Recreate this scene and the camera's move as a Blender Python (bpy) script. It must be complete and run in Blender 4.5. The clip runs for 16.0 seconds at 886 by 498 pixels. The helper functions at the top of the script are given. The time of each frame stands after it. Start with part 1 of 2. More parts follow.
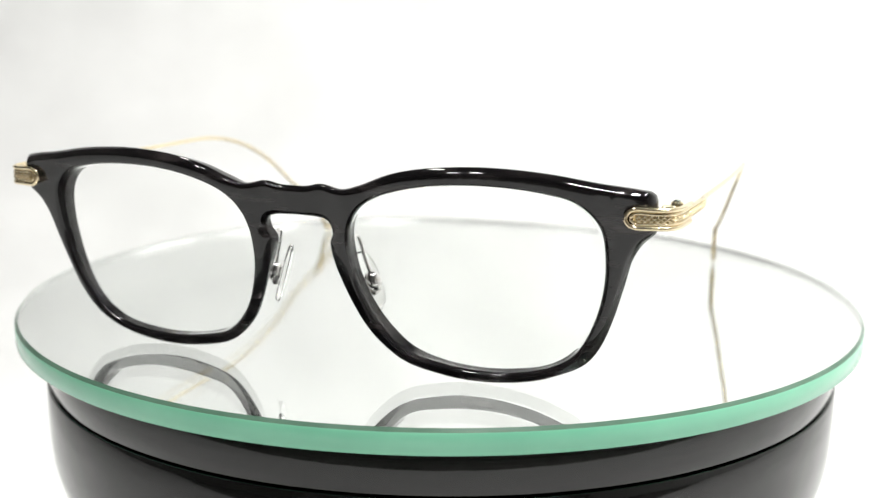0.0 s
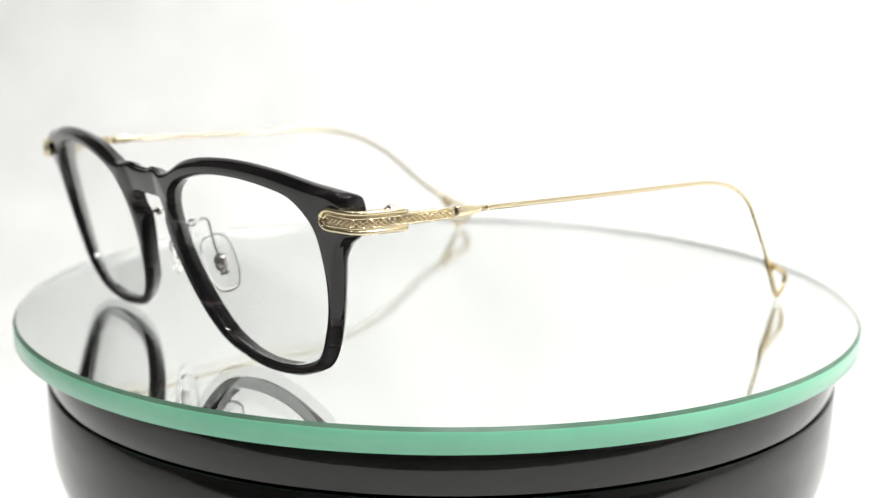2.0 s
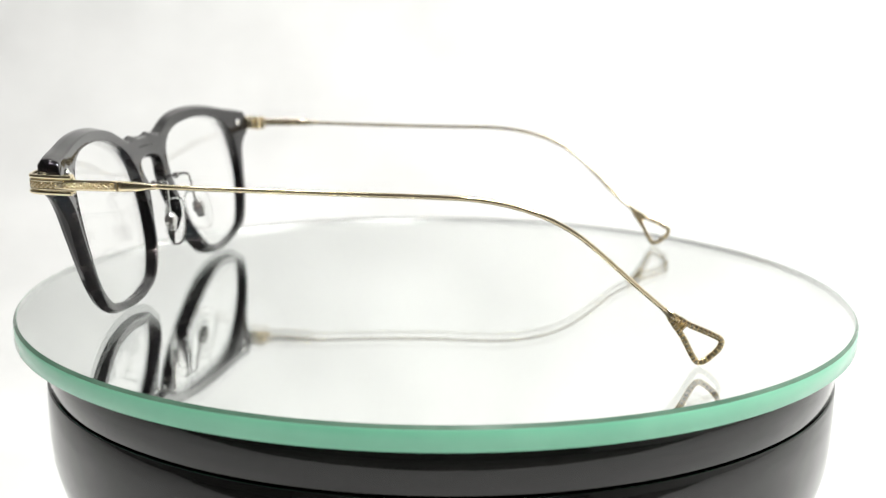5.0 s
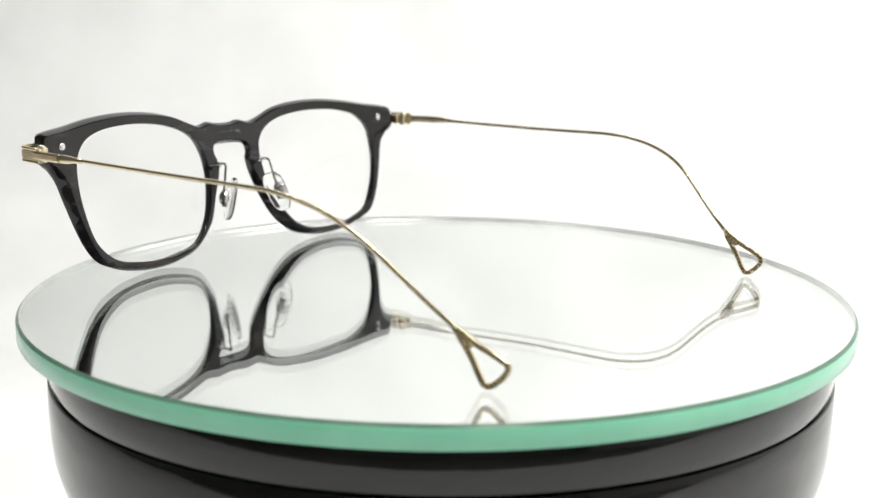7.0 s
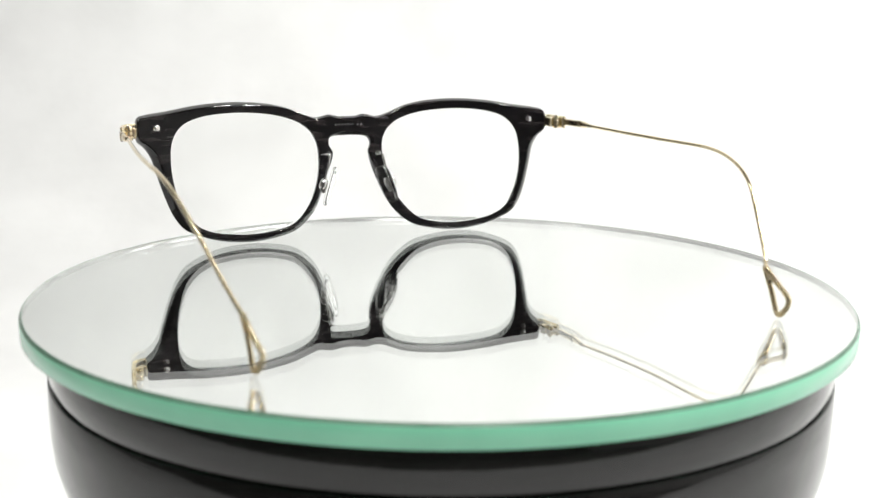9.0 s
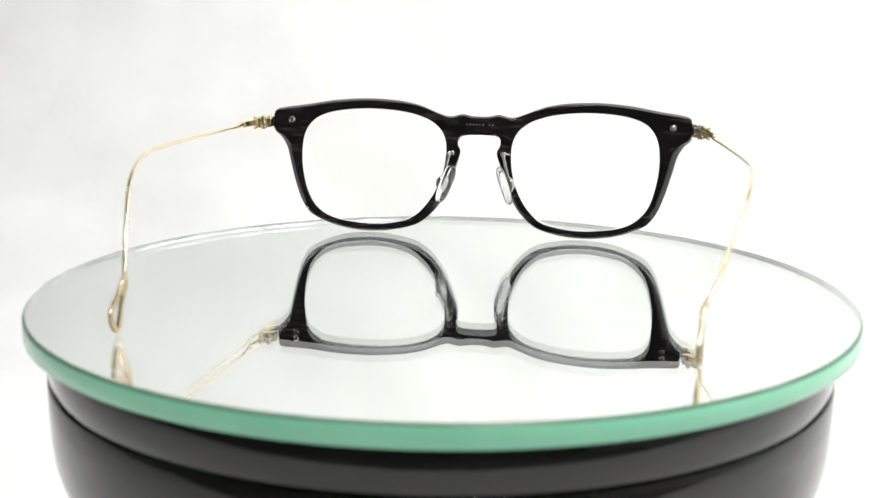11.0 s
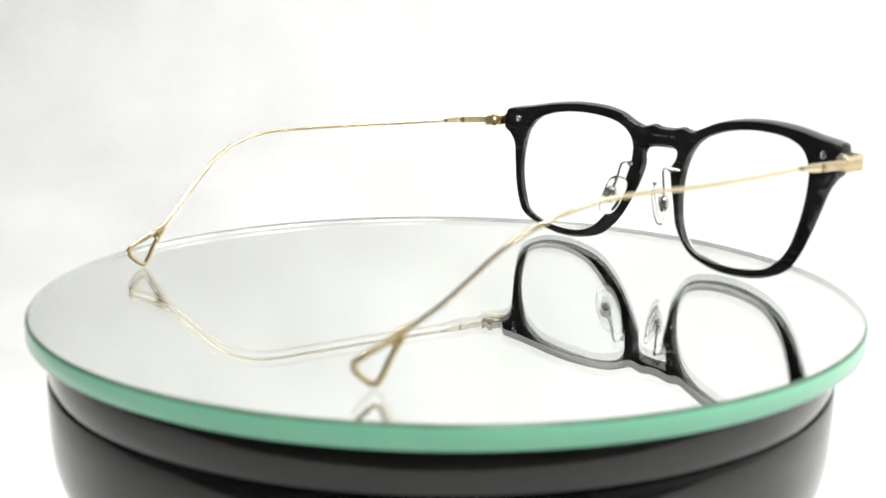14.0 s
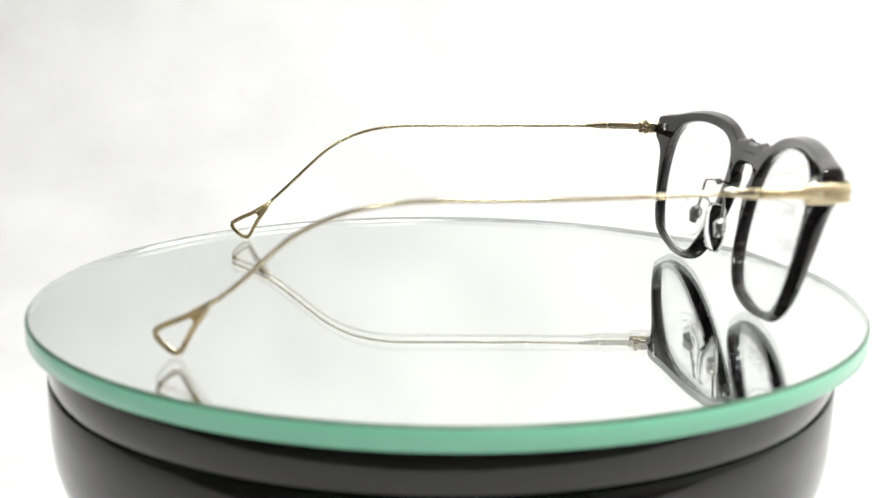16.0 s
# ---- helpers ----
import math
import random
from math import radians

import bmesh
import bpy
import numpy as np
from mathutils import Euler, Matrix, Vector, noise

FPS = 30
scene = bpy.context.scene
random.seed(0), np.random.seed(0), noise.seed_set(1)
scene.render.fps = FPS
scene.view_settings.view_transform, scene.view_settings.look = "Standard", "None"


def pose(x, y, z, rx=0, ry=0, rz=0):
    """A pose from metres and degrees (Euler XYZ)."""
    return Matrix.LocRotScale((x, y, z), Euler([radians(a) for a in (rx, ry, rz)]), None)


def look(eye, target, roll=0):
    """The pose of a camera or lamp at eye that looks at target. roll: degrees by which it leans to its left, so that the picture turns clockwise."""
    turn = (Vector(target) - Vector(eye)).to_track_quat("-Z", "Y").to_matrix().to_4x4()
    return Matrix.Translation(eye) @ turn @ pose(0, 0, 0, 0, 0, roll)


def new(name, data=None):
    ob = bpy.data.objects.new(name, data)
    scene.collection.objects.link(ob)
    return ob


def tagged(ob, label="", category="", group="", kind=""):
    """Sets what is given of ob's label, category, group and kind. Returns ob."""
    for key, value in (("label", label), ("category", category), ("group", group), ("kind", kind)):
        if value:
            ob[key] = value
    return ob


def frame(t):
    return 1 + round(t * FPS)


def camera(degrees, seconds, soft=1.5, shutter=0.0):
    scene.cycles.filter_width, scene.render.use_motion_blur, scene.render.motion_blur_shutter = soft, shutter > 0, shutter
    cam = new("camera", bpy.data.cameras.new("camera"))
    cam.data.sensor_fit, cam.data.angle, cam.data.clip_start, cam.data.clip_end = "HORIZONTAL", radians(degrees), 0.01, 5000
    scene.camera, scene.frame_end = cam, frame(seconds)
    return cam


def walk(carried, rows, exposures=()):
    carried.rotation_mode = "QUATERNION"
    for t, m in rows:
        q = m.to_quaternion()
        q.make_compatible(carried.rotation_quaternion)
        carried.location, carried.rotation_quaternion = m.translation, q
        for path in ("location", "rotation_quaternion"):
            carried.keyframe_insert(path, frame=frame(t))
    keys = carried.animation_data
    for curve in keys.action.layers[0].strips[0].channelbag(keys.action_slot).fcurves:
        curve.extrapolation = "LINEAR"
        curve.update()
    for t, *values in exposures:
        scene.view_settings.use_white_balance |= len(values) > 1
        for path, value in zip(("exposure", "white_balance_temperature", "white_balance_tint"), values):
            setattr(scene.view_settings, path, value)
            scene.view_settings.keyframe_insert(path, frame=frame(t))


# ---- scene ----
cam = camera(43.4, 16.0, soft=1.35)
EYE = pose(0, -0.2958, 0.0707, 90 - 11.59, 0, -0.03) @ pose(0, 0, 0, 0, 0, 0.546)
walk(cam, [(0, EYE), (16, EYE)], [(0, -0.04), (3.5, -0.06), (6.5, -0.12), (9, -0.10), (16, -0.08)])

MM = 0.001

# ---- light ----
world = bpy.data.worlds.new("room_light")
scene.world = world
world.use_nodes = True
world.node_tree.nodes["Background"].inputs["Color"].default_value = (0.9, 0.95, 1.0, 1)
world.node_tree.nodes["Background"].inputs["Strength"].default_value = 0.05


def lamp(name, x, y, z, target, watts, size):
    data = bpy.data.lights.new(name, "AREA")
    data.shape, data.size, data.energy, data.color = "DISK", size, watts, (1.0, 0.99, 0.962)
    ob = new(name, data)
    ob.matrix_world = look((x, y, z), target)
    return ob


LAMPS = [(-0.42, -0.34, 1.35), (-0.30, -0.34, 1.35), (0.12, -0.46, 3.75), (0.24, -0.46, 3.75), (0.52, -0.22, 5.1), (0.52, -0.10, 5.1), (0.62, 0.24, 4.2), (-0.34, 0.16, 0.8), (-0.34, 0.28, 0.8)]
for lx, ly, watts in LAMPS:
    lamp("ceiling_lamp", lx, ly, 1.02, (lx * 0.7, 0.45 if ly > -0.3 else -0.25, 0.1), watts, 0.066)


# ---- materials ----
def material(name, colour, rough=0.5, metal=0.0, **more):
    m = bpy.data.materials.new(name)
    m.use_nodes = True
    b = m.node_tree.nodes["Principled BSDF"]
    b.inputs["Base Color"].default_value = (*colour, 1)
    b.inputs["Roughness"].default_value = rough
    b.inputs["Metallic"].default_value = metal
    for key, value in more.items():
        b.inputs[key.replace("_", " ")].default_value = value
    return m


def grain(m, scale, dark, light, detail=6.0, bump=0.0, rough=None, distance=0.001):
    """Noise over the surface: colour between dark and light, relief, and gloss."""
    t = m.node_tree
    b = t.nodes["Principled BSDF"]
    co = t.nodes.new("ShaderNodeTexCoord")
    n = t.nodes.new("ShaderNodeTexNoise")
    n.inputs["Scale"].default_value, n.inputs["Detail"].default_value = scale, detail
    t.links.new(co.outputs["Object"], n.inputs["Vector"])
    r = t.nodes.new("ShaderNodeValToRGB")
    r.color_ramp.elements[0].position, r.color_ramp.elements[1].position = 0.3, 0.7
    r.color_ramp.elements[0].color, r.color_ramp.elements[1].color = (*dark, 1), (*light, 1)
    t.links.new(n.outputs["Fac"], r.inputs["Fac"])
    t.links.new(r.outputs["Color"], b.inputs["Base Color"])
    if bump:
        p = t.nodes.new("ShaderNodeBump")
        p.inputs["Strength"].default_value, p.inputs["Distance"].default_value = bump, distance
        t.links.new(n.outputs["Fac"], p.inputs["Height"])
        t.links.new(p.outputs["Normal"], b.inputs["Normal"])
    if rough:
        q = t.nodes.new("ShaderNodeMapRange")
        q.inputs["To Min"].default_value, q.inputs["To Max"].default_value = rough
        t.links.new(n.outputs["Fac"], q.inputs["Value"])
        t.links.new(q.outputs["Result"], b.inputs["Roughness"])
    return m


def clear(name, colour, ior, rough=0.0):
    m = bpy.data.materials.new(name)
    m.use_nodes = True
    t = m.node_tree
    t.nodes.clear()
    g = t.nodes.new("ShaderNodeBsdfGlass")
    g.inputs["Color"].default_value, g.inputs["IOR"].default_value, g.inputs["Roughness"].default_value = (*colour, 1), ior, rough
    t.links.new(g.outputs["BSDF"], t.nodes.new("ShaderNodeOutputMaterial").inputs["Surface"])
    return m


ACETATE = grain(material("black_acetate", (0.012, 0.011, 0.012), 0.03, IOR=1.5), 90, (0.006, 0.0055, 0.006), (0.034, 0.029, 0.029), detail=3.0, rough=(0.012, 0.035))
ramp = ACETATE.node_tree.nodes["Color Ramp"].color_ramp
ramp.elements[0].position, ramp.elements[1].position = 0.52, 0.78
stretch = ACETATE.node_tree.nodes.new("ShaderNodeMapping")
stretch.inputs["Scale"].default_value = (1.0, 1.0, 6.0)
ACETATE.node_tree.links.new(ACETATE.node_tree.nodes["Texture Coordinate"].outputs["Object"], stretch.inputs["Vector"])
ACETATE.node_tree.links.new(stretch.outputs["Vector"], ACETATE.node_tree.nodes["Noise Texture"].inputs["Vector"])
INK = grain(material("worn_print", (0.05, 0.05, 0.05), 0.5), 300, (0.03, 0.03, 0.03), (0.07, 0.07, 0.07))
GOLD = grain(material("pale_gold", (0.83, 0.66, 0.42), 0.16, 1.0), 900, (0.83, 0.70, 0.46), (0.90, 0.79, 0.56), rough=(0.12, 0.24))
# darker copy of the gold: shade of recesses and ribs put into colour
GOLD_SHADE = grain(material("recess_shade_gold", (0.42, 0.29, 0.13), 0.3, 1.0), 1500, (0.42, 0.29, 0.12), (0.58, 0.43, 0.21), rough=(0.25, 0.45))
SILVER = grain(material("polished_steel", (0.78, 0.77, 0.75), 0.12, 1.0), 1200, (0.80, 0.79, 0.77), (0.88, 0.87, 0.86), rough=(0.08, 0.2))
LENS = clear("lens_glass", (0.998, 1.0, 0.998), 1.3)
PAD = clear("clear_silicone", (0.99, 0.992, 0.99), 1.28, 0.0)
PLATE = clear("plate_glass", (0.993, 0.998, 0.995), 1.5)
RIM = grain(material("green_glass_edge", (0.20, 0.58, 0.38), 0.22, IOR=1.5, Coat_Weight=0.3, Coat_Roughness=0.1), 60, (0.235, 0.67, 0.445), (0.28, 0.735, 0.495), rough=(0.18, 0.28))
# same glass as the green edge; the bevel's darker reflection is put into colour
BEVEL = grain(material("ground_glass_shaded", (0.16, 0.34, 0.23), 0.2, IOR=1.5), 90, (0.08, 0.17, 0.115), (0.13, 0.24, 0.17), rough=(0.15, 0.3))
EDGE_MIRROR = grain(material("edge_reflection_metal", (0.88, 0.90, 0.89), 0.2, 1.0), 80, (0.85, 0.87, 0.86), (0.9, 0.92, 0.91), rough=(0.15, 0.25))
MIRROR = material("silvering", (0.965, 0.98, 0.97), 0.005, 1.0)
PLASTIC = grain(material("gloss_black_plastic", (0.012, 0.012, 0.012), 0.12, IOR=1.5), 40, (0.009, 0.009, 0.009), (0.014, 0.0135, 0.013), bump=0.12, distance=0.001, rough=(0.02, 0.09))
GROOVE = grain(material("dull_black_gap", (0.006, 0.006, 0.006), 0.6), 80, (0.005, 0.005, 0.005), (0.009, 0.009, 0.009))
LINT = grain(material("grey_lint", (0.35, 0.35, 0.34), 0.9), 500, (0.28, 0.28, 0.27), (0.42, 0.42, 0.41))
PAPER = grain(material("white_paper", (0.84, 0.845, 0.84), 0.9), 9, (0.75, 0.755, 0.75), (0.86, 0.865, 0.86), bump=0.5, distance=0.01)
GREY = grain(material("grey_wall_paint", (0.35, 0.34, 0.33), 0.8), 5, (0.32, 0.31, 0.30), (0.38, 0.37, 0.36))
# for the unseen right wall, whitened to brighten reflections in the black base
WHITE = grain(material("white_bounce_paint", (0.74, 0.74, 0.73), 0.8), 5, (0.70, 0.70, 0.69), (0.78, 0.78, 0.77))
# stands in for the unlit side of the room: low light put into colour
DIM = grain(material("unlit_wall_tone", (0.11, 0.105, 0.10), 0.8), 5, (0.09, 0.087, 0.084), (0.13, 0.125, 0.12))
# dark patches of the unseen floor, made for reflections in the black base
TABLE = grain(material("dark_table_top", (0.14, 0.13, 0.12), 0.5), 8, (0.05, 0.048, 0.046), (0.24, 0.23, 0.22), rough=(0.4, 0.6))
DARK = grain(material("dark_ceiling_paint", (0.07, 0.07, 0.07), 0.8), 5, (0.06, 0.06, 0.06), (0.08, 0.08, 0.08))


# ---- mesh helpers ----
def part(name, bm, mat, parent=None, label="", smooth=True, weighted=False):
    mesh = bpy.data.meshes.new(name)
    bmesh.ops.recalc_face_normals(bm, faces=bm.faces[:])
    for f in bm.faces:
        f.smooth = smooth
    bm.to_mesh(mesh)
    bm.free()
    mesh.materials.append(mat)
    ob = new(name, mesh)
    ob.parent = parent
    if weighted:
        w = ob.modifiers.new("weighted", "WEIGHTED_NORMAL")
        w.weight, w.keep_sharp = 80, False
    return tagged(ob, label)


def empty(name, label, category, kind=""):
    return tagged(new(name), label, category, kind=kind)


def spline(points, step, closed=True):
    """An even walk along a smooth line through the points (metres)."""
    p = [Vector(q) for q in points]
    n, dense = len(p), []
    for i in range(n if closed else n - 1):
        if closed:
            a, b, c, d = p[i - 1], p[i], p[(i + 1) % n], p[(i + 2) % n]
        else:
            a, b, c, d = p[max(i - 1, 0)], p[i], p[i + 1], p[min(i + 2, n - 1)]
        t1 = max((b - a).length, 1e-6) ** 0.5
        t2 = max((c - b).length, 1e-6) ** 0.5
        t3 = max((d - c).length, 1e-6) ** 0.5
        m1 = (c - b) + ((b - a) / t1 - (c - a) / (t1 + t2)) * t2
        m2 = (c - b) + ((d - c) / t3 - (d - b) / (t2 + t3)) * t2
        for k in range(24):
            s = k / 24
            dense.append((2 * s**3 - 3 * s * s + 1) * b + (s**3 - 2 * s * s + s) * m1 + (3 * s * s - 2 * s**3) * c + (s**3 - s * s) * m2)
    dense.append(p[0] if closed else p[-1])
    length = [0.0]
    for q, r in zip(dense, dense[1:]):
        length.append(length[-1] + (r - q).length)
    count = max(8, round(length[-1] / step))
    at = np.linspace(0, length[-1], count + 1)
    cols = [np.interp(at, length, [q[i] for q in dense]) for i in range(len(p[0]))]
    out = [Vector(v) for v in zip(*cols)]
    return out[:-1] if closed else out


def sweep(path, halves, sides=12, square=2.0, closed=False, up=(0, 0, 1), bm=None):
    """A bar along path; halves: (half width across, half height along up) at each point."""
    bm = bm or bmesh.new()
    n, rings = len(path), []
    for i, q in enumerate(path):
        a = path[i - 1] if (i or closed) else path[0]
        b = path[(i + 1) % n] if (closed or i < n - 1) else path[-1]
        t = (b - a).normalized()
        side = t.cross(Vector(up)).normalized()
        top = side.cross(t).normalized()
        w, h = halves[i] if isinstance(halves, list) else halves
        ring = []
        for k in range(sides):
            ang = 2 * math.pi * (k + 0.5) / sides
            cx, cz = math.cos(ang), math.sin(ang)
            e = 2 / square
            ring.append(bm.verts.new(q + side * w * math.copysign(abs(cx) ** e, cx) + top * h * math.copysign(abs(cz) ** e, cz)))
        rings.append(ring)
    for i in range(n if closed else n - 1):
        r, s = rings[i], rings[(i + 1) % n]
        for k in range(sides):
            bm.faces.new((r[k], r[(k + 1) % sides], s[(k + 1) % sides], s[k]))
    if not closed:
        bm.faces.new(rings[0])
        bm.faces.new(rings[-1])
    return bm


def lathe(profile, count=192, cap=False, bm=None, centre=(0, 0, 0)):
    """Turns a profile of (radius, z) round the upright axis."""
    bm = bm or bmesh.new()
    rings = []
    for r, z in profile:
        rings.append([bm.verts.new((centre[0] + r * math.cos(2 * math.pi * k / count), centre[1] + r * math.sin(2 * math.pi * k / count), centre[2] + z)) for k in range(count)])
    for a, b in zip(rings, rings[1:]):
        for k in range(count):
            bm.faces.new((a[k], a[(k + 1) % count], b[(k + 1) % count], b[k]))
    if cap:
        bm.faces.new(rings[0])
        bm.faces.new(rings[-1])
    return bm


def turned(bm, m):
    bmesh.ops.transform(bm, matrix=m, verts=bm.verts[:])
    return bm


def box(lx, ly, lz, bevel=0.0, m=None):
    bm = bmesh.new()
    bmesh.ops.create_cube(bm, size=1)
    bmesh.ops.scale(bm, vec=(lx, ly, lz), verts=bm.verts[:])
    if bevel:
        bmesh.ops.bevel(bm, geom=bm.edges[:], offset=bevel, segments=2, affect="EDGES", profile=0.5)
    return turned(bm, m) if m else bm


# ---- the white sweep and the room round it ----
FLOOR = -0.130


def backdrop():
    """A sheet of white paper that lies on the table and curves up behind it."""
    line = [(y, FLOOR) for y in np.linspace(-0.42, 0.45, 12)]
    line += [(0.45 + 0.35 * math.sin(a), FLOOR + 0.35 * (1 - math.cos(a))) for a in np.linspace(0.1, math.pi / 2, 14)]
    line += [(0.80, FLOOR + 0.35 + z) for z in np.linspace(0.1, 1.0, 6)]
    bm = bmesh.new()
    xs = np.linspace(-1.1, 1.1, 23)
    rows = [[bm.verts.new((x, y, z)) for x in xs] for y, z in line]
    for a, b in zip(rows, rows[1:]):
        for k in range(len(xs) - 1):
            bm.faces.new((a[k], a[k + 1], b[k + 1], b[k]))
    tagged(part("backdrop", bm, PAPER), "seamless white paper sweep, softly mottled, under the turntable", "backdrop", kind="structure")


def room():
    # unseen and added; dark left and front, white right shape the reflections
    for name, mat, size, at in (
        ("wall_back", GREY, (2.6, 0.05, 1.5), (0, 0.95, 0.6)),
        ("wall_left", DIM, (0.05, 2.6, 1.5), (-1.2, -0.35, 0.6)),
        ("wall_right", WHITE, (0.05, 2.6, 1.5), (1.2, -0.35, 0.6)),
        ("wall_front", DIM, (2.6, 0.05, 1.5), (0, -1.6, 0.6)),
        ("ceiling", DARK, (2.6, 2.7, 0.05), (0, -0.33, 1.38)),
        ("floor", TABLE, (2.6, 2.7, 0.05), (0, -0.33, -0.19)),
    ):
        ob = part(name, box(*size), mat, smooth=False)
        ob.location = at
        tagged(ob, "plain painted surface, added out of view to close the small studio", name.split("_")[0], kind="structure")


# ---- turntable ----
RADIUS, THICK = 0.1084, 0.0052


def turntable_base():
    base = empty("turntable_base", "gloss black plastic turntable base on white paper", "turntable")
    z0 = -0.0500
    part("foot", lathe([(0.03, FLOOR + 0.0003), (0.080, FLOOR + 0.0003), (0.082, FLOOR + 0.003), (0.082, -0.0565), (0.03, -0.0565)], cap=True), PLASTIC, base)
    part("body", lathe([(0.02, z0 - 0.006), (0.088, z0 - 0.006), (0.0935, z0 - 0.0045), (0.0968, z0 - 0.001), (0.0986, z0 + 0.003), (0.0998, z0 + 0.0066)], cap=True), PLASTIC, base)
    part("foot_seam", lathe([(0.0990, z0 + 0.0064), (0.0985, z0 + 0.0066), (0.0985, z0 + 0.0074), (0.0992, z0 + 0.0076)]), GROOVE, base)
    part("drum", lathe([(0.0985, z0 + 0.0072), (0.1002, z0 + 0.0073), (0.1006, z0 + 0.0077), (0.1014, z0 + 0.0105), (0.1023, z0 + 0.0145), (0.1028, z0 + 0.021), (0.1029, z0 + 0.026), (0.1028, -0.0168), (0.1027, -0.0166), (0.1024, -0.0165), (0.0995, -0.0165)]), PLASTIC, base)
    part("drum_seam", lathe([(0.0997, -0.0166), (0.0990, -0.0165), (0.0990, -0.0159), (0.0997, -0.0158)]), GROOVE, base)
    part("turning_plate", lathe([(0.0995, -0.0160), (0.1020, -0.0160), (0.1024, -0.01595), (0.1025, -0.0158), (0.1023, -0.0072), (0.1018, -0.0062), (0.1000, -0.0058), (0.03, -0.0058)], cap=True), PLASTIC, base)
    return base


def glass_disc():
    disc = empty("glass_disc", "thick round mirrored glass plate with a bright green edge", "glass plate")
    c = (-0.0005, -0.0013, 0)
    e = 0.0007
    bm = lathe([(RADIUS - e, 0), (0.05, 0)], centre=c)
    bmesh.ops.edgeloop_fill(bm, edges=[q for q in bm.edges if q.is_boundary and (q.verts[0].co - Vector(c)).length < 0.06])
    top = part("plate", bm, PLATE, disc, "clear glass surface", smooth=False)
    top.visible_shadow = False
    part("bevel", lathe([(RADIUS - e, 0), (RADIUS - 0.0001, -e)], centre=c), BEVEL, disc, "ground bevel of the glass edge, shade in its colour")
    part("rim", lathe([(RADIUS - 0.0001, -e), (RADIUS, -e - 0.0003), (RADIUS, -THICK + 0.0004), (RADIUS - 0.0004, -THICK), (RADIUS - 0.007, -THICK - 0.0001)], centre=c), RIM, disc, "bright green cut glass edge")
    part("silvering", lathe([(RADIUS - 0.0008, -THICK + 0.0002), (0.02, -THICK + 0.0002), (0.0002, -THICK + 0.0002)], centre=c), MIRROR, disc, "mirror coating under the glass", smooth=False)
    # added metal ring imitates total reflection inside the edge and hides the green rim
    part("inner_edge", lathe([(RADIUS - 0.0008, -0.0002), (RADIUS - 0.0008, -THICK + 0.0001)], centre=c), EDGE_MIRROR, disc, "mirror ring added inside the cut edge")
    return disc


def dust(parent):
    """Specks of lint on the glass."""
    rnd = random.Random(7)
    bm = bmesh.new()
    for k in range(34):
        r, a = 0.104 * rnd.random() ** 0.5, rnd.uniform(0, 6.283)
        q = Vector((r * math.cos(a), r * math.sin(a), 0.00006))
        w = rnd.uniform(0.00005, 0.00013)
        d = Vector((math.cos(a * 3), math.sin(a * 3), 0)) * w * rnd.uniform(1, 3.5)
        sweep([q - d, q, q + d], (w, 0.00004), 6, bm=bm)
    tagged(part("dust", bm, LINT, parent, "scattered specks of lint"), kind="stuff")


# ---- eyeglasses (own space: x along the front, y to the temple tips, z up; millimetres) ----
# half outlines of the front: rim and lens opening, at its rear and at its face
RIM_REAR = [(3.1, 38.7), (6, 39.3), (10.6, 38.5), (14.2, 39.8), (20.6, 42.2), (28, 43.4), (39, 43.9), (49.9, 43.1), (59.9, 41.6), (66.5, 40.8), (69.1, 40.3), (69.6, 37.5), (69, 34), (66.3, 32.1), (63.9, 29.2), (62.2, 23.2), (60.4, 16.4), (58.1, 10.5), (55.2, 6.1), (49.9, 3.5), (43, 1.7), (35, 1.2), (28.1, 2.2), (20.9, 4.9), (16.7, 8.3), (13.7, 11.5), (10.3, 18.1), (7.2, 23.9), (6, 27.7), (7.1, 29.8), (6.9, 32.3), (4.8, 33.5), (2, 34)]
RIM_FACE = [(3, 39.1), (6, 39.7), (10.5, 39), (14.2, 39.6), (20.7, 41.9), (28.1, 43.3), (39, 44), (50, 43.4), (60, 41.8), (66.5, 40.9), (68.8, 40.1), (69.8, 37.5), (69.9, 33.7), (67.3, 31.3), (65.6, 28.6), (63.9, 22.7), (61.8, 15.9), (59.3, 9.8), (55.7, 5.4), (50.3, 2.3), (43.2, 0.5), (35, -0.2), (27.7, 0.4), (19.8, 2.4), (14.8, 6.3), (11.8, 10.4), (8.7, 17.5), (7.1, 23.9), (7.1, 27.8), (7.7, 29.8), (6.4, 32), (4.3, 32.5), (1.7, 32.4)]
OPENING_REAR = [(40, 41.2), (49.9, 40.1), (55.4, 37.8), (58.6, 33.6), (59.6, 27), (58.9, 19.4), (56.7, 11.8), (53.3, 7.6), (48.8, 4.9), (41.9, 3.5), (35, 3), (27.9, 3.6), (21.2, 5.9), (16, 11.2), (12.5, 18.2), (11.2, 24.6), (11.3, 30.6), (13.0, 34.3), (16.4, 37.2), (22.2, 39.5), (30, 40.8)]
OPENING_FACE = [(40, 40.8), (49.9, 39.9), (55.8, 38.4), (60.2, 34.1), (61.2, 27), (60.2, 19.1), (57.2, 11.6), (54.1, 6.8), (49, 4.3), (42, 2.7), (35, 2.6), (27.9, 3.4), (20.7, 5.1), (15.2, 10.6), (12, 18), (10.8, 24.5), (11.3, 30.6), (13.2, 34.3), (16.6, 37.0), (22.4, 39.1), (30.1, 40.5)]


def ease(a, b, x):
    u = max(0.0, min(1.0, (x - a) / (b - a)))
    return u * u * (3 - 2 * u)


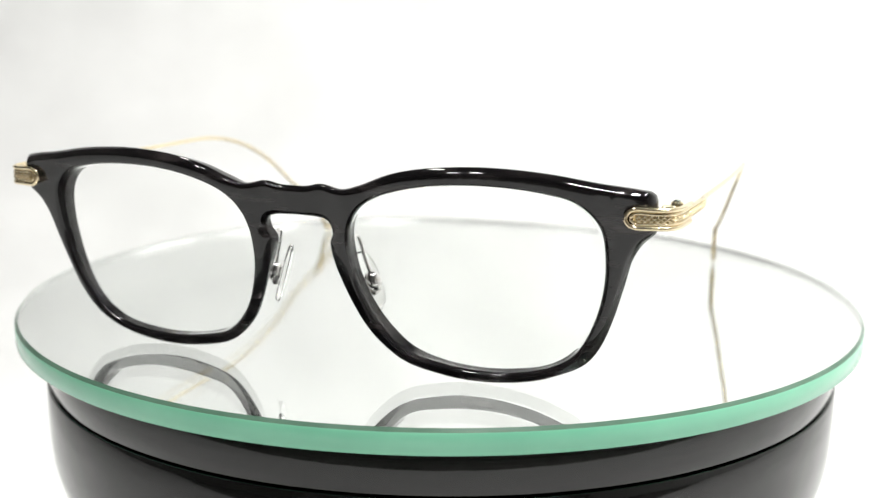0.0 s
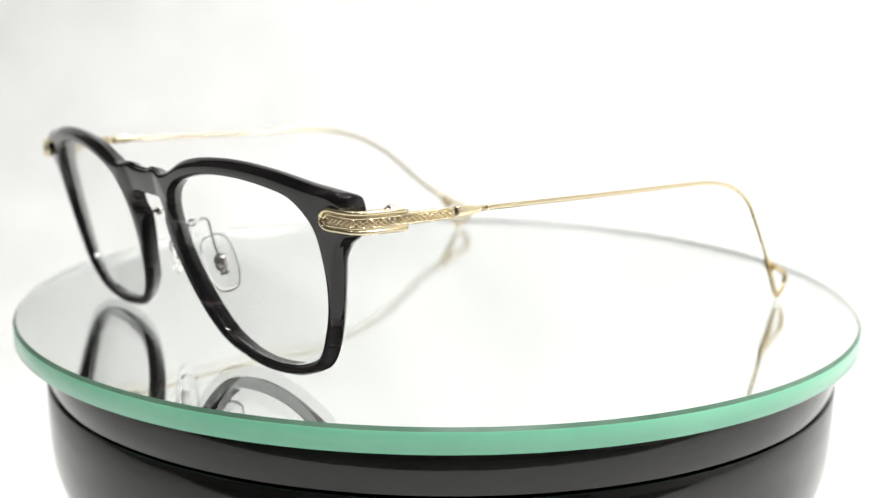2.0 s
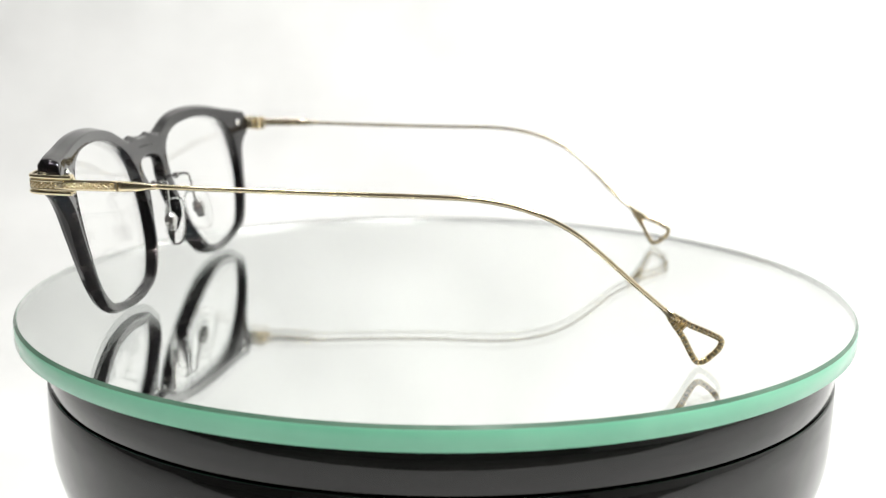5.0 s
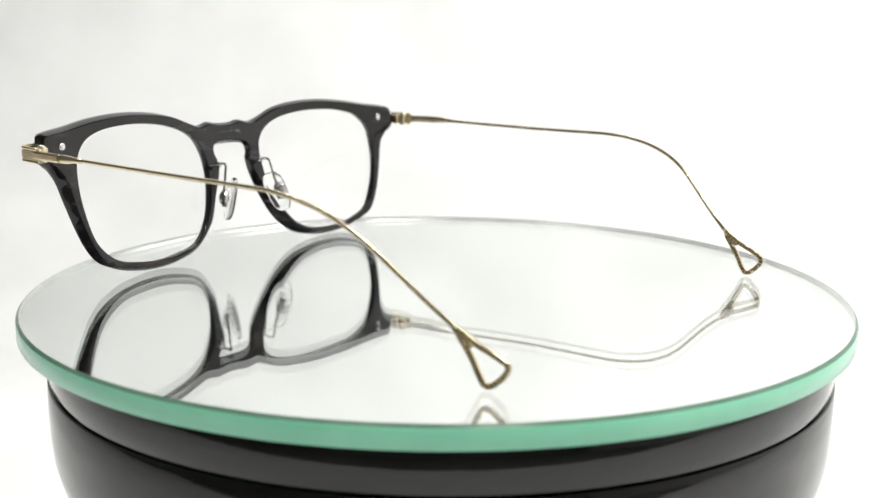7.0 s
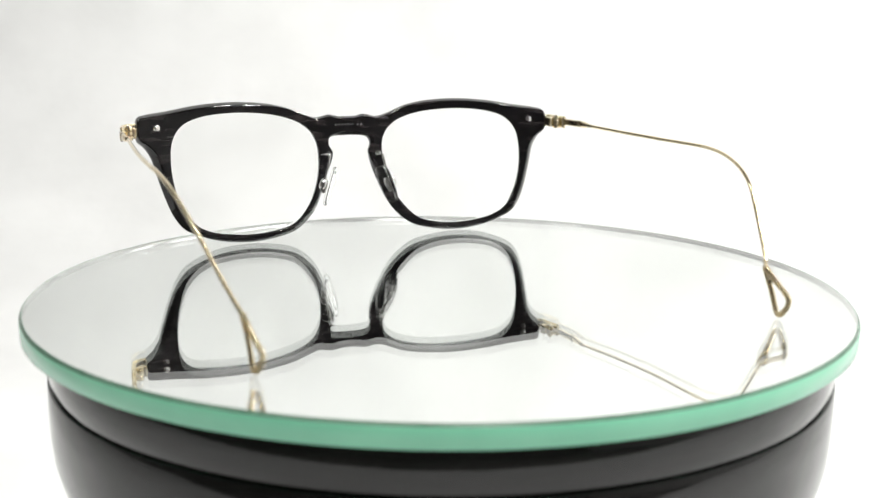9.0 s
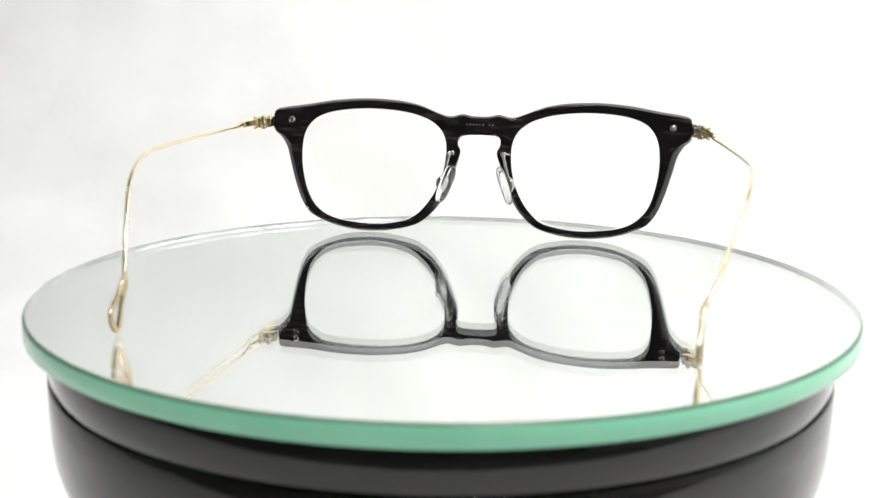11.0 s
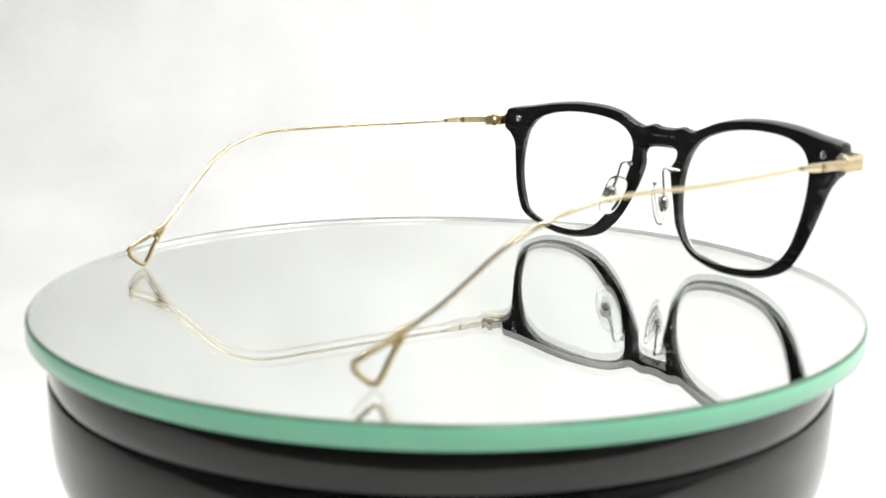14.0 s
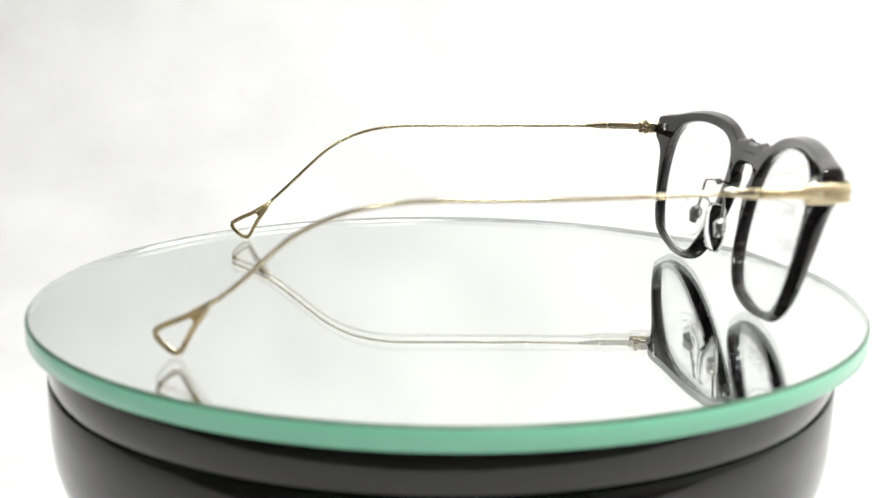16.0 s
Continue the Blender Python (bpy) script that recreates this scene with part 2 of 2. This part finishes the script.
def rear(x, z):
    """Depth of the rear face: it wraps round the face and leans, most beside the nose."""
    return -8.4 + 6.922 * (x / 63.5) ** 2 + (38 - z) * (0.183 + 0.11 * ease(50, 12, abs(x)))


def face(x, z):
    """Depth of the front face, which is flatter and leans more: the rims thin out downwards."""
    return -12.304 + 5.8 * (x / 63.5) ** 2 + (38 - z) * (0.223 + 0.053 * ease(50, 12, abs(x))) + 0.9 * ease(11, 6, abs(x)) * ease(28, 33, z)


def bent(x, z, d):
    """A point d millimetres before the rear face."""
    return Vector((x, rear(x, z) - d, z)) * MM


def between(x, z, f):
    """A point at the share f of the way from the rear to the face."""
    return Vector((x, rear(x, z) * (1 - f) + face(x, z) * f, z)) * MM


def inset(loop, by):
    """Moves a flat loop inwards (by > 0: to its left when it runs counter-clockwise)."""
    out = []
    n = len(loop)
    for i, q in enumerate(loop):
        t = (loop[(i + 1) % n] - loop[i - 1]).normalized()
        out.append(q + Vector((-t.y, t.x)) * by)
    return out


def ccw(loop):
    area = sum(a[0] * b[1] - b[0] * a[1] for a, b in zip(loop, loop[1:] + loop[:1]))
    return loop if area > 0 else loop[::-1]


def opening(s, step=0.9):
    return ccw(spline([(s * x, z, s * u, w) for (x, z), (u, w) in zip(OPENING_REAR, OPENING_FACE)], step))


def swell(x, z):
    """Millimetres by which the outer wall bulges half way through the thickness."""
    return 0.7 * ease(48, 58, abs(x)) * ease(36, 30, z) * ease(2, 8, z) + 0.4 * ease(38, 41, z) * ease(12, 30, abs(x)) + 0.1


def front_frame(parent):
    half = [(x, z, u, w) for (x, z), (u, w) in zip(RIM_REAR, RIM_FACE)]
    top, low = half[0], half[-1]
    full = [(0, top[1] - 0.1, 0, top[3] - 0.1)] + half + [(0, low[1] + 0.1, 0, low[3] + 0.1)] + [(-x, z, -u, w) for x, z, u, w in half[::-1]]
    outer = ccw(spline(full, 1.2))
    holes = [opening(s)[::-1] for s in (1, -1)]
    bm = bmesh.new()
    caps = ([], [])
    for which, loop in enumerate([outer] + holes):
        rings = []
        flat = [Vector((q[0], q[1])) for q in loop]
        normal = [p - q for p, q in zip(flat, inset(flat, 1.0))]
        # inset, distance from the rear (positive) or from the face (negative)
        for by, d in ((0.5, 0.0), (0.15, 0.14), (0, 0.5), (0, 2.0), (0, -1.5), (0.1, -0.95), (0.38, -0.5), (0.8, -0.2), (1.3, -0.001)):
            by *= 0.5 if which else 1
            a = inset(flat, by)
            b = inset([Vector((q[2], q[3])) for q in loop], by)
            ring = []
            for k, (p, q) in enumerate(zip(a, b)):
                if d in (2.0, -1.5) and not which:
                    out = swell(*p)
                    p, q = p + normal[k] * out, q + normal[k] * out
                x, z = (p + q) / 2
                deep = rear(x, z) - face(x, z)
                f = d / deep if d >= 0 else 1 + d / deep
                x, z = p * (1 - f) + q * f
                ring.append(bm.verts.new(between(x, z, f)))
            rings.append(ring)
        n = len(loop)
        for a, b in zip(rings, rings[1:]):
            for k in range(n):
                bm.faces.new((a[k], a[(k + 1) % n], b[(k + 1) % n], b[k]))
        for cap, ring in zip(caps, (rings[0], rings[-1])):
            cap += [bm.edges.get((ring[k], ring[(k + 1) % n])) for k in range(n)]
    for cap in caps:
        bmesh.ops.triangle_fill(bm, use_beauty=True, use_dissolve=False, edges=cap)
    return part("front_frame", bm, ACETATE, parent, "glossy black acetate front with a keyhole bridge", weighted=True)


def engraving(parent):
    """Small worn characters behind the bridge, too faint to read."""
    bm = bmesh.new()
    for k in range(9):
        if k == 6:
            continue
        q = bent(4.4 - 1.1 * k, 36.4, -0.03)
        b = box((0.45 + 0.1 * (k % 3)) * MM, 0.06 * MM, 0.75 * MM, 0, Matrix.Translation(q))
        m = bpy.data.meshes.new("bar")
        b.to_mesh(m)
        b.free()
        bm.from_mesh(m)
        bpy.data.meshes.remove(m)
    part("engraving", bm, INK, parent, "faint engraved marks behind the bridge", smooth=False)


def lens(parent, s):
    loop = inset([Vector((q[0] * 0.4 + q[2] * 0.6, q[1] * 0.4 + q[3] * 0.6)) for q in opening(s, 1.1)], -0.35)
    mid = sum(loop, Vector((0, 0))) / len(loop)
    bm = bmesh.new()
    shells = []
    for f in (0.45, 0.7):
        rings = []
        for k in (1.0, 0.97, 0.85, 0.7, 0.55, 0.4, 0.25, 0.1):
            rings.append([bm.verts.new(between(*(mid + (q - mid) * k), f)) for q in loop])
        for a, b in zip(rings, rings[1:]):
            for i in range(len(loop)):
                bm.faces.new((a[i], a[(i + 1) % len(loop)], b[(i + 1) % len(loop)], b[i]))
        bm.faces.new(rings[-1])
        shells.append(rings[0])
    for i in range(len(loop)):
        j = (i + 1) % len(loop)
        bm.faces.new((shells[0][i], shells[0][j], shells[1][j], shells[1][i]))
    ob = part("lens", bm, LENS, parent, "clear demo lens")
    ob.visible_shadow = False
    return ob


def flip(s, pts):
    return [Vector((s * x, y, z)) * MM for x, y, z in pts]


def lattice(path, pitch, high, s, thick, lift):
    """Crossed diagonal ribs along a short path, as on the engraved panels."""
    bm = bmesh.new()
    line = spline(path, 0.05 * MM, closed=False)
    steps = len(line) - 1
    span = max(1, round(pitch / 0.05))
    for start in range(-span, steps, span * 2 // 3):
        for up in (1, -1):
            pts = []
            for k in range(5):
                i = start + round(span * k / 4)
                if 0 <= i <= steps:
                    a, b = line[max(i - 1, 0)], line[min(i + 1, steps)]
                    t = (b - a).normalized()
                    out = t.cross(Vector((0, 0, 1))) * s
                    pts.append(line[i] + out * lift + Vector((0, 0, up * (k / 4 - 0.5) * high)))
            if len(pts) > 1:
                sweep(pts, (thick, thick), sides=6, bm=bm)
    return bm


def temple(parent, s):
    """One gold temple: engraved bar, tapered shoulder, fine wire and a triangular end loop."""
    bar_line = flip(s, [(73.9, 1.0, 36.5), (74.6, 6, 36.6), (75.3, 14.8, 36.7)])
    shoulder = flip(s, [(75.3, 14.8, 36.7), (75.35, 16, 36.7), (75.2, 18.5, 36.7), (74.9, 20.6, 36.7), (74.7, 23, 36.7)])
    bar = part("temple", sweep(spline(bar_line, 1 * MM, False), (0.55 * MM, 1.1 * MM), 16, 5), GOLD, parent, "slim pale gold metal temple with an engraved bar")
    halves = [(0.55, 1.1), (0.55, 1.1), (0.6, 1.0), (0.6, 0.7), (0.5, 0.55)]
    part("shoulder", sweep(shoulder, [(a * MM, b * MM) for a, b in halves], 16, 3), GOLD, bar)
    # wire
    if s > 0:
        mids, p1, knee = [(75.5, 40, 36.6), (76.2, 60, 36.5)], Vector((76.2, 82, 36.3)), Vector((75.3, 101.2, 36.2))
        p2, low = Vector((71.3, 112, 26.4)), (67.2, 123.5, 15.9)
    else:
        mids, p1, knee = [(76.9, 40, 36.2), (78.7, 60, 35.9)], Vector((79.4, 80, 35.9)), Vector((78.8, 101.0, 35.6))
        p2, low = Vector((73.6, 112.3, 25.7)), (69.3, 122.8, 15.8)
    wide = 0 if s > 0 else 1.1
    bend = [p1 * (1 - u) ** 2 + knee * 2 * u * (1 - u) + p2 * u * u for u in np.linspace(0, 1, 9)]
    pts = flip(s, [(74.7, 22.6, 36.7)] + mids + [tuple(q) for q in bend] + [low, (64.9 + wide, 129.3, 10.8)])
    line = spline(pts, 1.2 * MM, False)
    part("wire", sweep(line, [(0.5 * MM, 0.52 * MM)] * len(line), 12, 2.4), GOLD, bar)
    # end loop, with a ribbed throat above the opening
    tri = [(64.9, 128.6, 11.2), (64.5, 133.2, 8.9), (63.9, 137.8, 6.9), (63.5, 139.8, 5.6), (63.5, 139.6, 4.2), (63.8, 137.6, 2.0), (64.1, 136, 0.95), (64.3, 134.9, 1.0), (64.4, 134.1, 2.0), (64.6, 131.8, 6.2)]
    ring = spline(flip(s, [(x + wide, y, z) for x, y, z in tri]), 0.5 * MM)
    part("end_loop", sweep(ring, (0.66 * MM, 0.5 * MM), 10, 3, True, up=(1, 0, 0)), GOLD, bar, "open triangular gold end loop")
    bm = bmesh.new()
    throat = flip(s, [(x + wide, y, z) for x, y, z in ((65.6, 127.4, 12.5), (64.9, 129.6, 10.3), (64.55, 131.9, 8.2))])
    sweep(throat, [(0.55 * MM, 0.5 * MM), (0.9 * MM, 0.5 * MM), (1.45 * MM, 0.42 * MM)], 10, 3, up=(1, 0, 0), bm=bm)
    part("throat", bm, GOLD, bar)
    bm = bmesh.new()
    for k in range(6):
        q = Vector((65.0 + wide - 0.08 * k, 129.2 + 0.48 * k, 10.6 - 0.46 * k))
        w = 0.75 + 0.13 * k
        a, b = Vector((s * (q.x + 0.5), q.y + w * 0.7, q.z + w * 0.7)) * MM, Vector((s * (q.x + 0.5), q.y - w * 0.7, q.z - w * 0.7)) * MM
        sweep([a, b], (0.09 * MM, 0.09 * MM), 6, up=(1, 0, 0), bm=bm)
    part("throat_ribs", bm, GOLD_SHADE, bar)
    bm = bmesh.new()
    for k in range(0, len(ring), 2):
        along = (ring[(k + 1) % len(ring)] - ring[k - 1]).normalized()
        across = along.cross(Vector((1, 0, 0))).normalized() * 0.58 * MM
        for lift in (0.48 * MM, -0.48 * MM):
            q = ring[k] + Vector((lift, 0, 0))
            sweep([q - across, q + across], (0.12 * MM, 0.07 * MM), 6, up=(1, 0, 0), bm=bm)
    part("loop_ribs", bm, GOLD_SHADE, bar, "fine ribs cut into the loop")
    # engraved panel
    part("panel", sweep(spline(flip(s, [(74.4, 2.5, 36.55), (75.0, 7, 36.6), (75.62, 14.3, 36.7)]), 1 * MM, False), (0.3 * MM, 0.66 * MM), 8, 8), GOLD_SHADE, bar, "recessed panel of the temple, shade in its colour")
    part("lattice", lattice(flip(s, [(74.4, 2.5, 36.55), (75.0, 7, 36.6), (75.62, 14.3, 36.7)]), 1.7, 1.3 * MM, s, 0.13 * MM, 0.3 * MM), GOLD, bar, "engraved diamond lattice")
    return bar


def hinge(parent, s):
    """The gold end cap that wraps from the front round the corner to the temple."""
    z = 36.4
    route = [(66.3, -6.6), (69.5, -6.2), (71.8, -5.5), (73.2, -4.0), (73.9, -1.5), (74.3, 1.5), (74.6, 4.6)]
    plate = part("hinge_plate", sweep(spline(flip(s, [(x - 0.4, y + 0.5, z) for x, y in route]), 0.6 * MM, False), (0.6 * MM, 1.75 * MM), 16, 6), GOLD, parent, "ornate pale gold hinge cap")
    top = [(x, y, z + 1.65) for x, y in route]
    low = [(x, y, z - 1.65) for x, y in route]
    nose = [(65.2, -6.8, z - 1.1), (64.75, -6.85, z), (65.2, -6.8, z + 1.1)]
    for grow, thick in ((0.0, 0.46), (-0.78, 0.3)):
        rail = [(x + (0.6 if grow else 0) * (i in (len(low), len(low) + 1, len(low) + 2)), y, zz + (zz > z) * grow - (zz < z) * grow) for i, (x, y, zz) in enumerate(low[::-1] + nose + top)]
        line = spline(flip(s, rail), 0.35 * MM, False)
        part("rail", sweep(line, (thick * MM, thick * MM), 10), GOLD, plate)
    inner = [(x + 0.02, y - 0.05, z) for x, y in route]
    part("recess", sweep(spline(flip(s, inner), 0.6 * MM, False), (0.12 * MM, 0.75 * MM), 8, 8), GOLD_SHADE, plate, "recessed panel of the hinge cap, shade in its colour")
    part("lattice", lattice(flip(s, inner), 1.7, 1.3 * MM, s, 0.13 * MM, 0.16 * MM), GOLD, plate, "engraved diamond lattice")
    at = Vector((s * 72.3, 2.9, 0)) * MM
    for name, lo, hi, r in (("knuckle", 34.4, 35.7, 1.15), ("knuckle", 35.85, 37.1, 1.15), ("knuckle", 37.25, 38.5, 1.15)):
        part(name, lathe([(r * MM * 0.85, lo * MM), (r * MM, (lo + 0.15) * MM), (r * MM, (hi - 0.15) * MM), (r * MM * 0.85, hi * MM)], 24, True, centre=at), GOLD, plate)
    screw = part("hinge_screw", lathe([(0.8 * MM, 38.4 * MM), (0.8 * MM, 38.7 * MM), (0.5 * MM, 38.9 * MM), (0.15 * MM, 38.95 * MM)], 20, True), SILVER, plate, "small bright steel screw")
    screw.location = at
    part("hinge_link", box(2.6 * MM, 2.6 * MM, 3.2 * MM, 0.3 * MM, Matrix.Translation(Vector((s * 71.2, 0.9, 36.4)) * MM)), GOLD, plate)
    return plate


def rivet(parent, s):
    q = bent(s * 63.5, 37.4, -0.02)
    bm = lathe([(1.15 * MM, -0.3 * MM), (1.15 * MM, 0.1 * MM), (0.95 * MM, 0.38 * MM), (0.5 * MM, 0.52 * MM), (0.1 * MM, 0.55 * MM)], 20, True)
    m = Matrix.Translation(q) @ Vector((s * -0.22, 1, 0.05)).to_track_quat("Z", "Y").to_matrix().to_4x4()
    part("rivet", turned(bm, m), SILVER, parent, "domed steel rivet")


def nose_pad(parent, s):
    """Clear pad on a bent steel arm."""
    axis = Vector((4.6 * s, 2.0, -12.6)).normalized()
    face = Vector((-s * 0.92, 0.42, -0.28))
    face = (face - axis * face.dot(axis)).normalized()
    across = axis.cross(face)
    c = Vector((s * 9.7, 3.2, 17.6))
    m = Matrix((across, -axis, face)).transposed().to_4x4()
    m.translation = c * MM
    bm = bmesh.new()
    n, rings = 40, []
    for k, zz in ((0.15, -0.75), (0.8, -0.75), (0.94, -0.6), (1.0, -0.2), (0.98, 0.3), (0.85, 0.7), (0.5, 0.95), (0.12, 1.02)):
        ring = []
        for i in range(n):
            a = 2 * math.pi * i / n
            w = 3.5 * (1 + 0.1 * math.sin(a))
            cx, cy = (math.copysign(abs(v) ** 0.7, v) for v in (math.cos(a), math.sin(a)))
            ring.append(bm.verts.new(Vector((w * k * cx, 6.6 * k * cy, zz)) * MM))
        rings.append(ring)
    for a, b in zip(rings, rings[1:]):
        for i in range(n):
            bm.faces.new((a[i], a[(i + 1) % n], b[(i + 1) % n], b[i]))
    bm.faces.new(rings[0])
    bm.faces.new(rings[-1])
    pad = part("nose_pad", turned(bm, m), PAD, parent, "clear oval nose pad")
    pad.visible_shadow = False
    core = lathe([(1.2 * MM, -1.35 * MM), (1.5 * MM, -1.2 * MM), (1.5 * MM, -0.85 * MM), (0.9 * MM, -0.78 * MM)], 20, True)
    bmesh.ops.scale(core, vec=(0.85, 1.35, 1), verts=core.verts[:])
    part("pad_plate", turned(core, m), SILVER, pad, "small steel plate on the pad")
    barrel = c - face * 2.2
    bm = bmesh.new()
    bmesh.ops.create_uvsphere(bm, u_segments=16, v_segments=10, radius=1.75 * MM)
    bmesh.ops.scale(bm, vec=(1, 1.3, 0.8), verts=bm.verts[:])
    turn = m.copy()
    turn.translation = barrel * MM
    part("pad_ball", turned(bm, turn), SILVER, pad)
    block = c - face * 1.5 + axis * 1.5
    turn = m.copy()
    turn.translation = block * MM
    part("pad_box", box(2.2 * MM, 2.6 * MM, 1.4 * MM, 0.4 * MM, turn), SILVER, pad, "steel box that grips the pad")
    bx, by, bz = barrel
    wire = [Vector(q) * MM for q in ((s * 10.4, -4.6, 27.0), (s * 9.2, -3.0, 27.4), (s * 8.8, -0.6, 27.9), (s * 8.9, 0.6, 27.6), (s * 9.2, 0.9, 26.6), (s * 10.2, by * 0.6, 22.5), (bx, by, bz))]
    line = spline(wire, 0.4 * MM, False)
    part("pad_arm", sweep(line, (0.4 * MM, 0.4 * MM), 8, up=(0.3, 0.9, 0.3)), SILVER, pad, "bent steel wire arm")
    foot = lathe([(0.9 * MM, -0.5 * MM), (0.9 * MM, 0.5 * MM), (0.5 * MM, 0.8 * MM)], 16, True)
    part("arm_foot", turned(foot, Matrix.Translation(Vector((s * 8.7, -2.9, 27.3)) * MM) @ pose(0, 0, 0, -90, 0, 0)), SILVER, pad)


def eyeglasses():
    g = empty("eyeglasses", "black acetate eyeglasses with pale gold metal temples on a glass plate", "eyeglasses")
    front = front_frame(g)
    engraving(front)
    for s in (1, -1):
        lens(g, s)
        temple(g, s)
        hinge(g, s)
        rivet(front, s)
        nose_pad(g, s)
    return g


backdrop()
room()
turntable_base()
disc = glass_disc()
dust(disc)
glasses = eyeglasses()

# the lens is focused on the hinge screw of one temple
cam.data.dof.use_dof = True
cam.data.dof.focus_object = next(o for o in glasses.children_recursive if o.name == "hinge_screw")
cam.data.dof.aperture_fstop = 17.0

# turn of the plate about its axis: seconds, degrees
TURN = [(0, 0.27), (0.5, -7.15), (1, -14.58), (1.5, -22.16), (2, -29.70), (2.5, -37.13), (3, -44.62), (3.5, -52.25), (4, -60.00), (6.5, -98.56), (7, -106.24), (7.5, -113.90), (8, -121.69), (8.5, -129.45), (9, -137.25), (11.5, -175.99), (12, -183.83), (12.5, -191.66), (13, -199.33), (13.5, -206.91), (14, -214.56), (14.5, -222.35), (15, -230.17), (15.5, -238.02), (16, -245.81)]


def motions():
    walk(disc, [(t, pose(0, 0, 0, 0, 0, a)) for t, a in TURN])
    on_plate = pose(-0.02593, -0.07054, 0, 0, 0, -20.79)
    walk(glasses, [(t, pose(0, 0, 0, 0, 0, a) @ on_plate) for t, a in TURN])


motions()
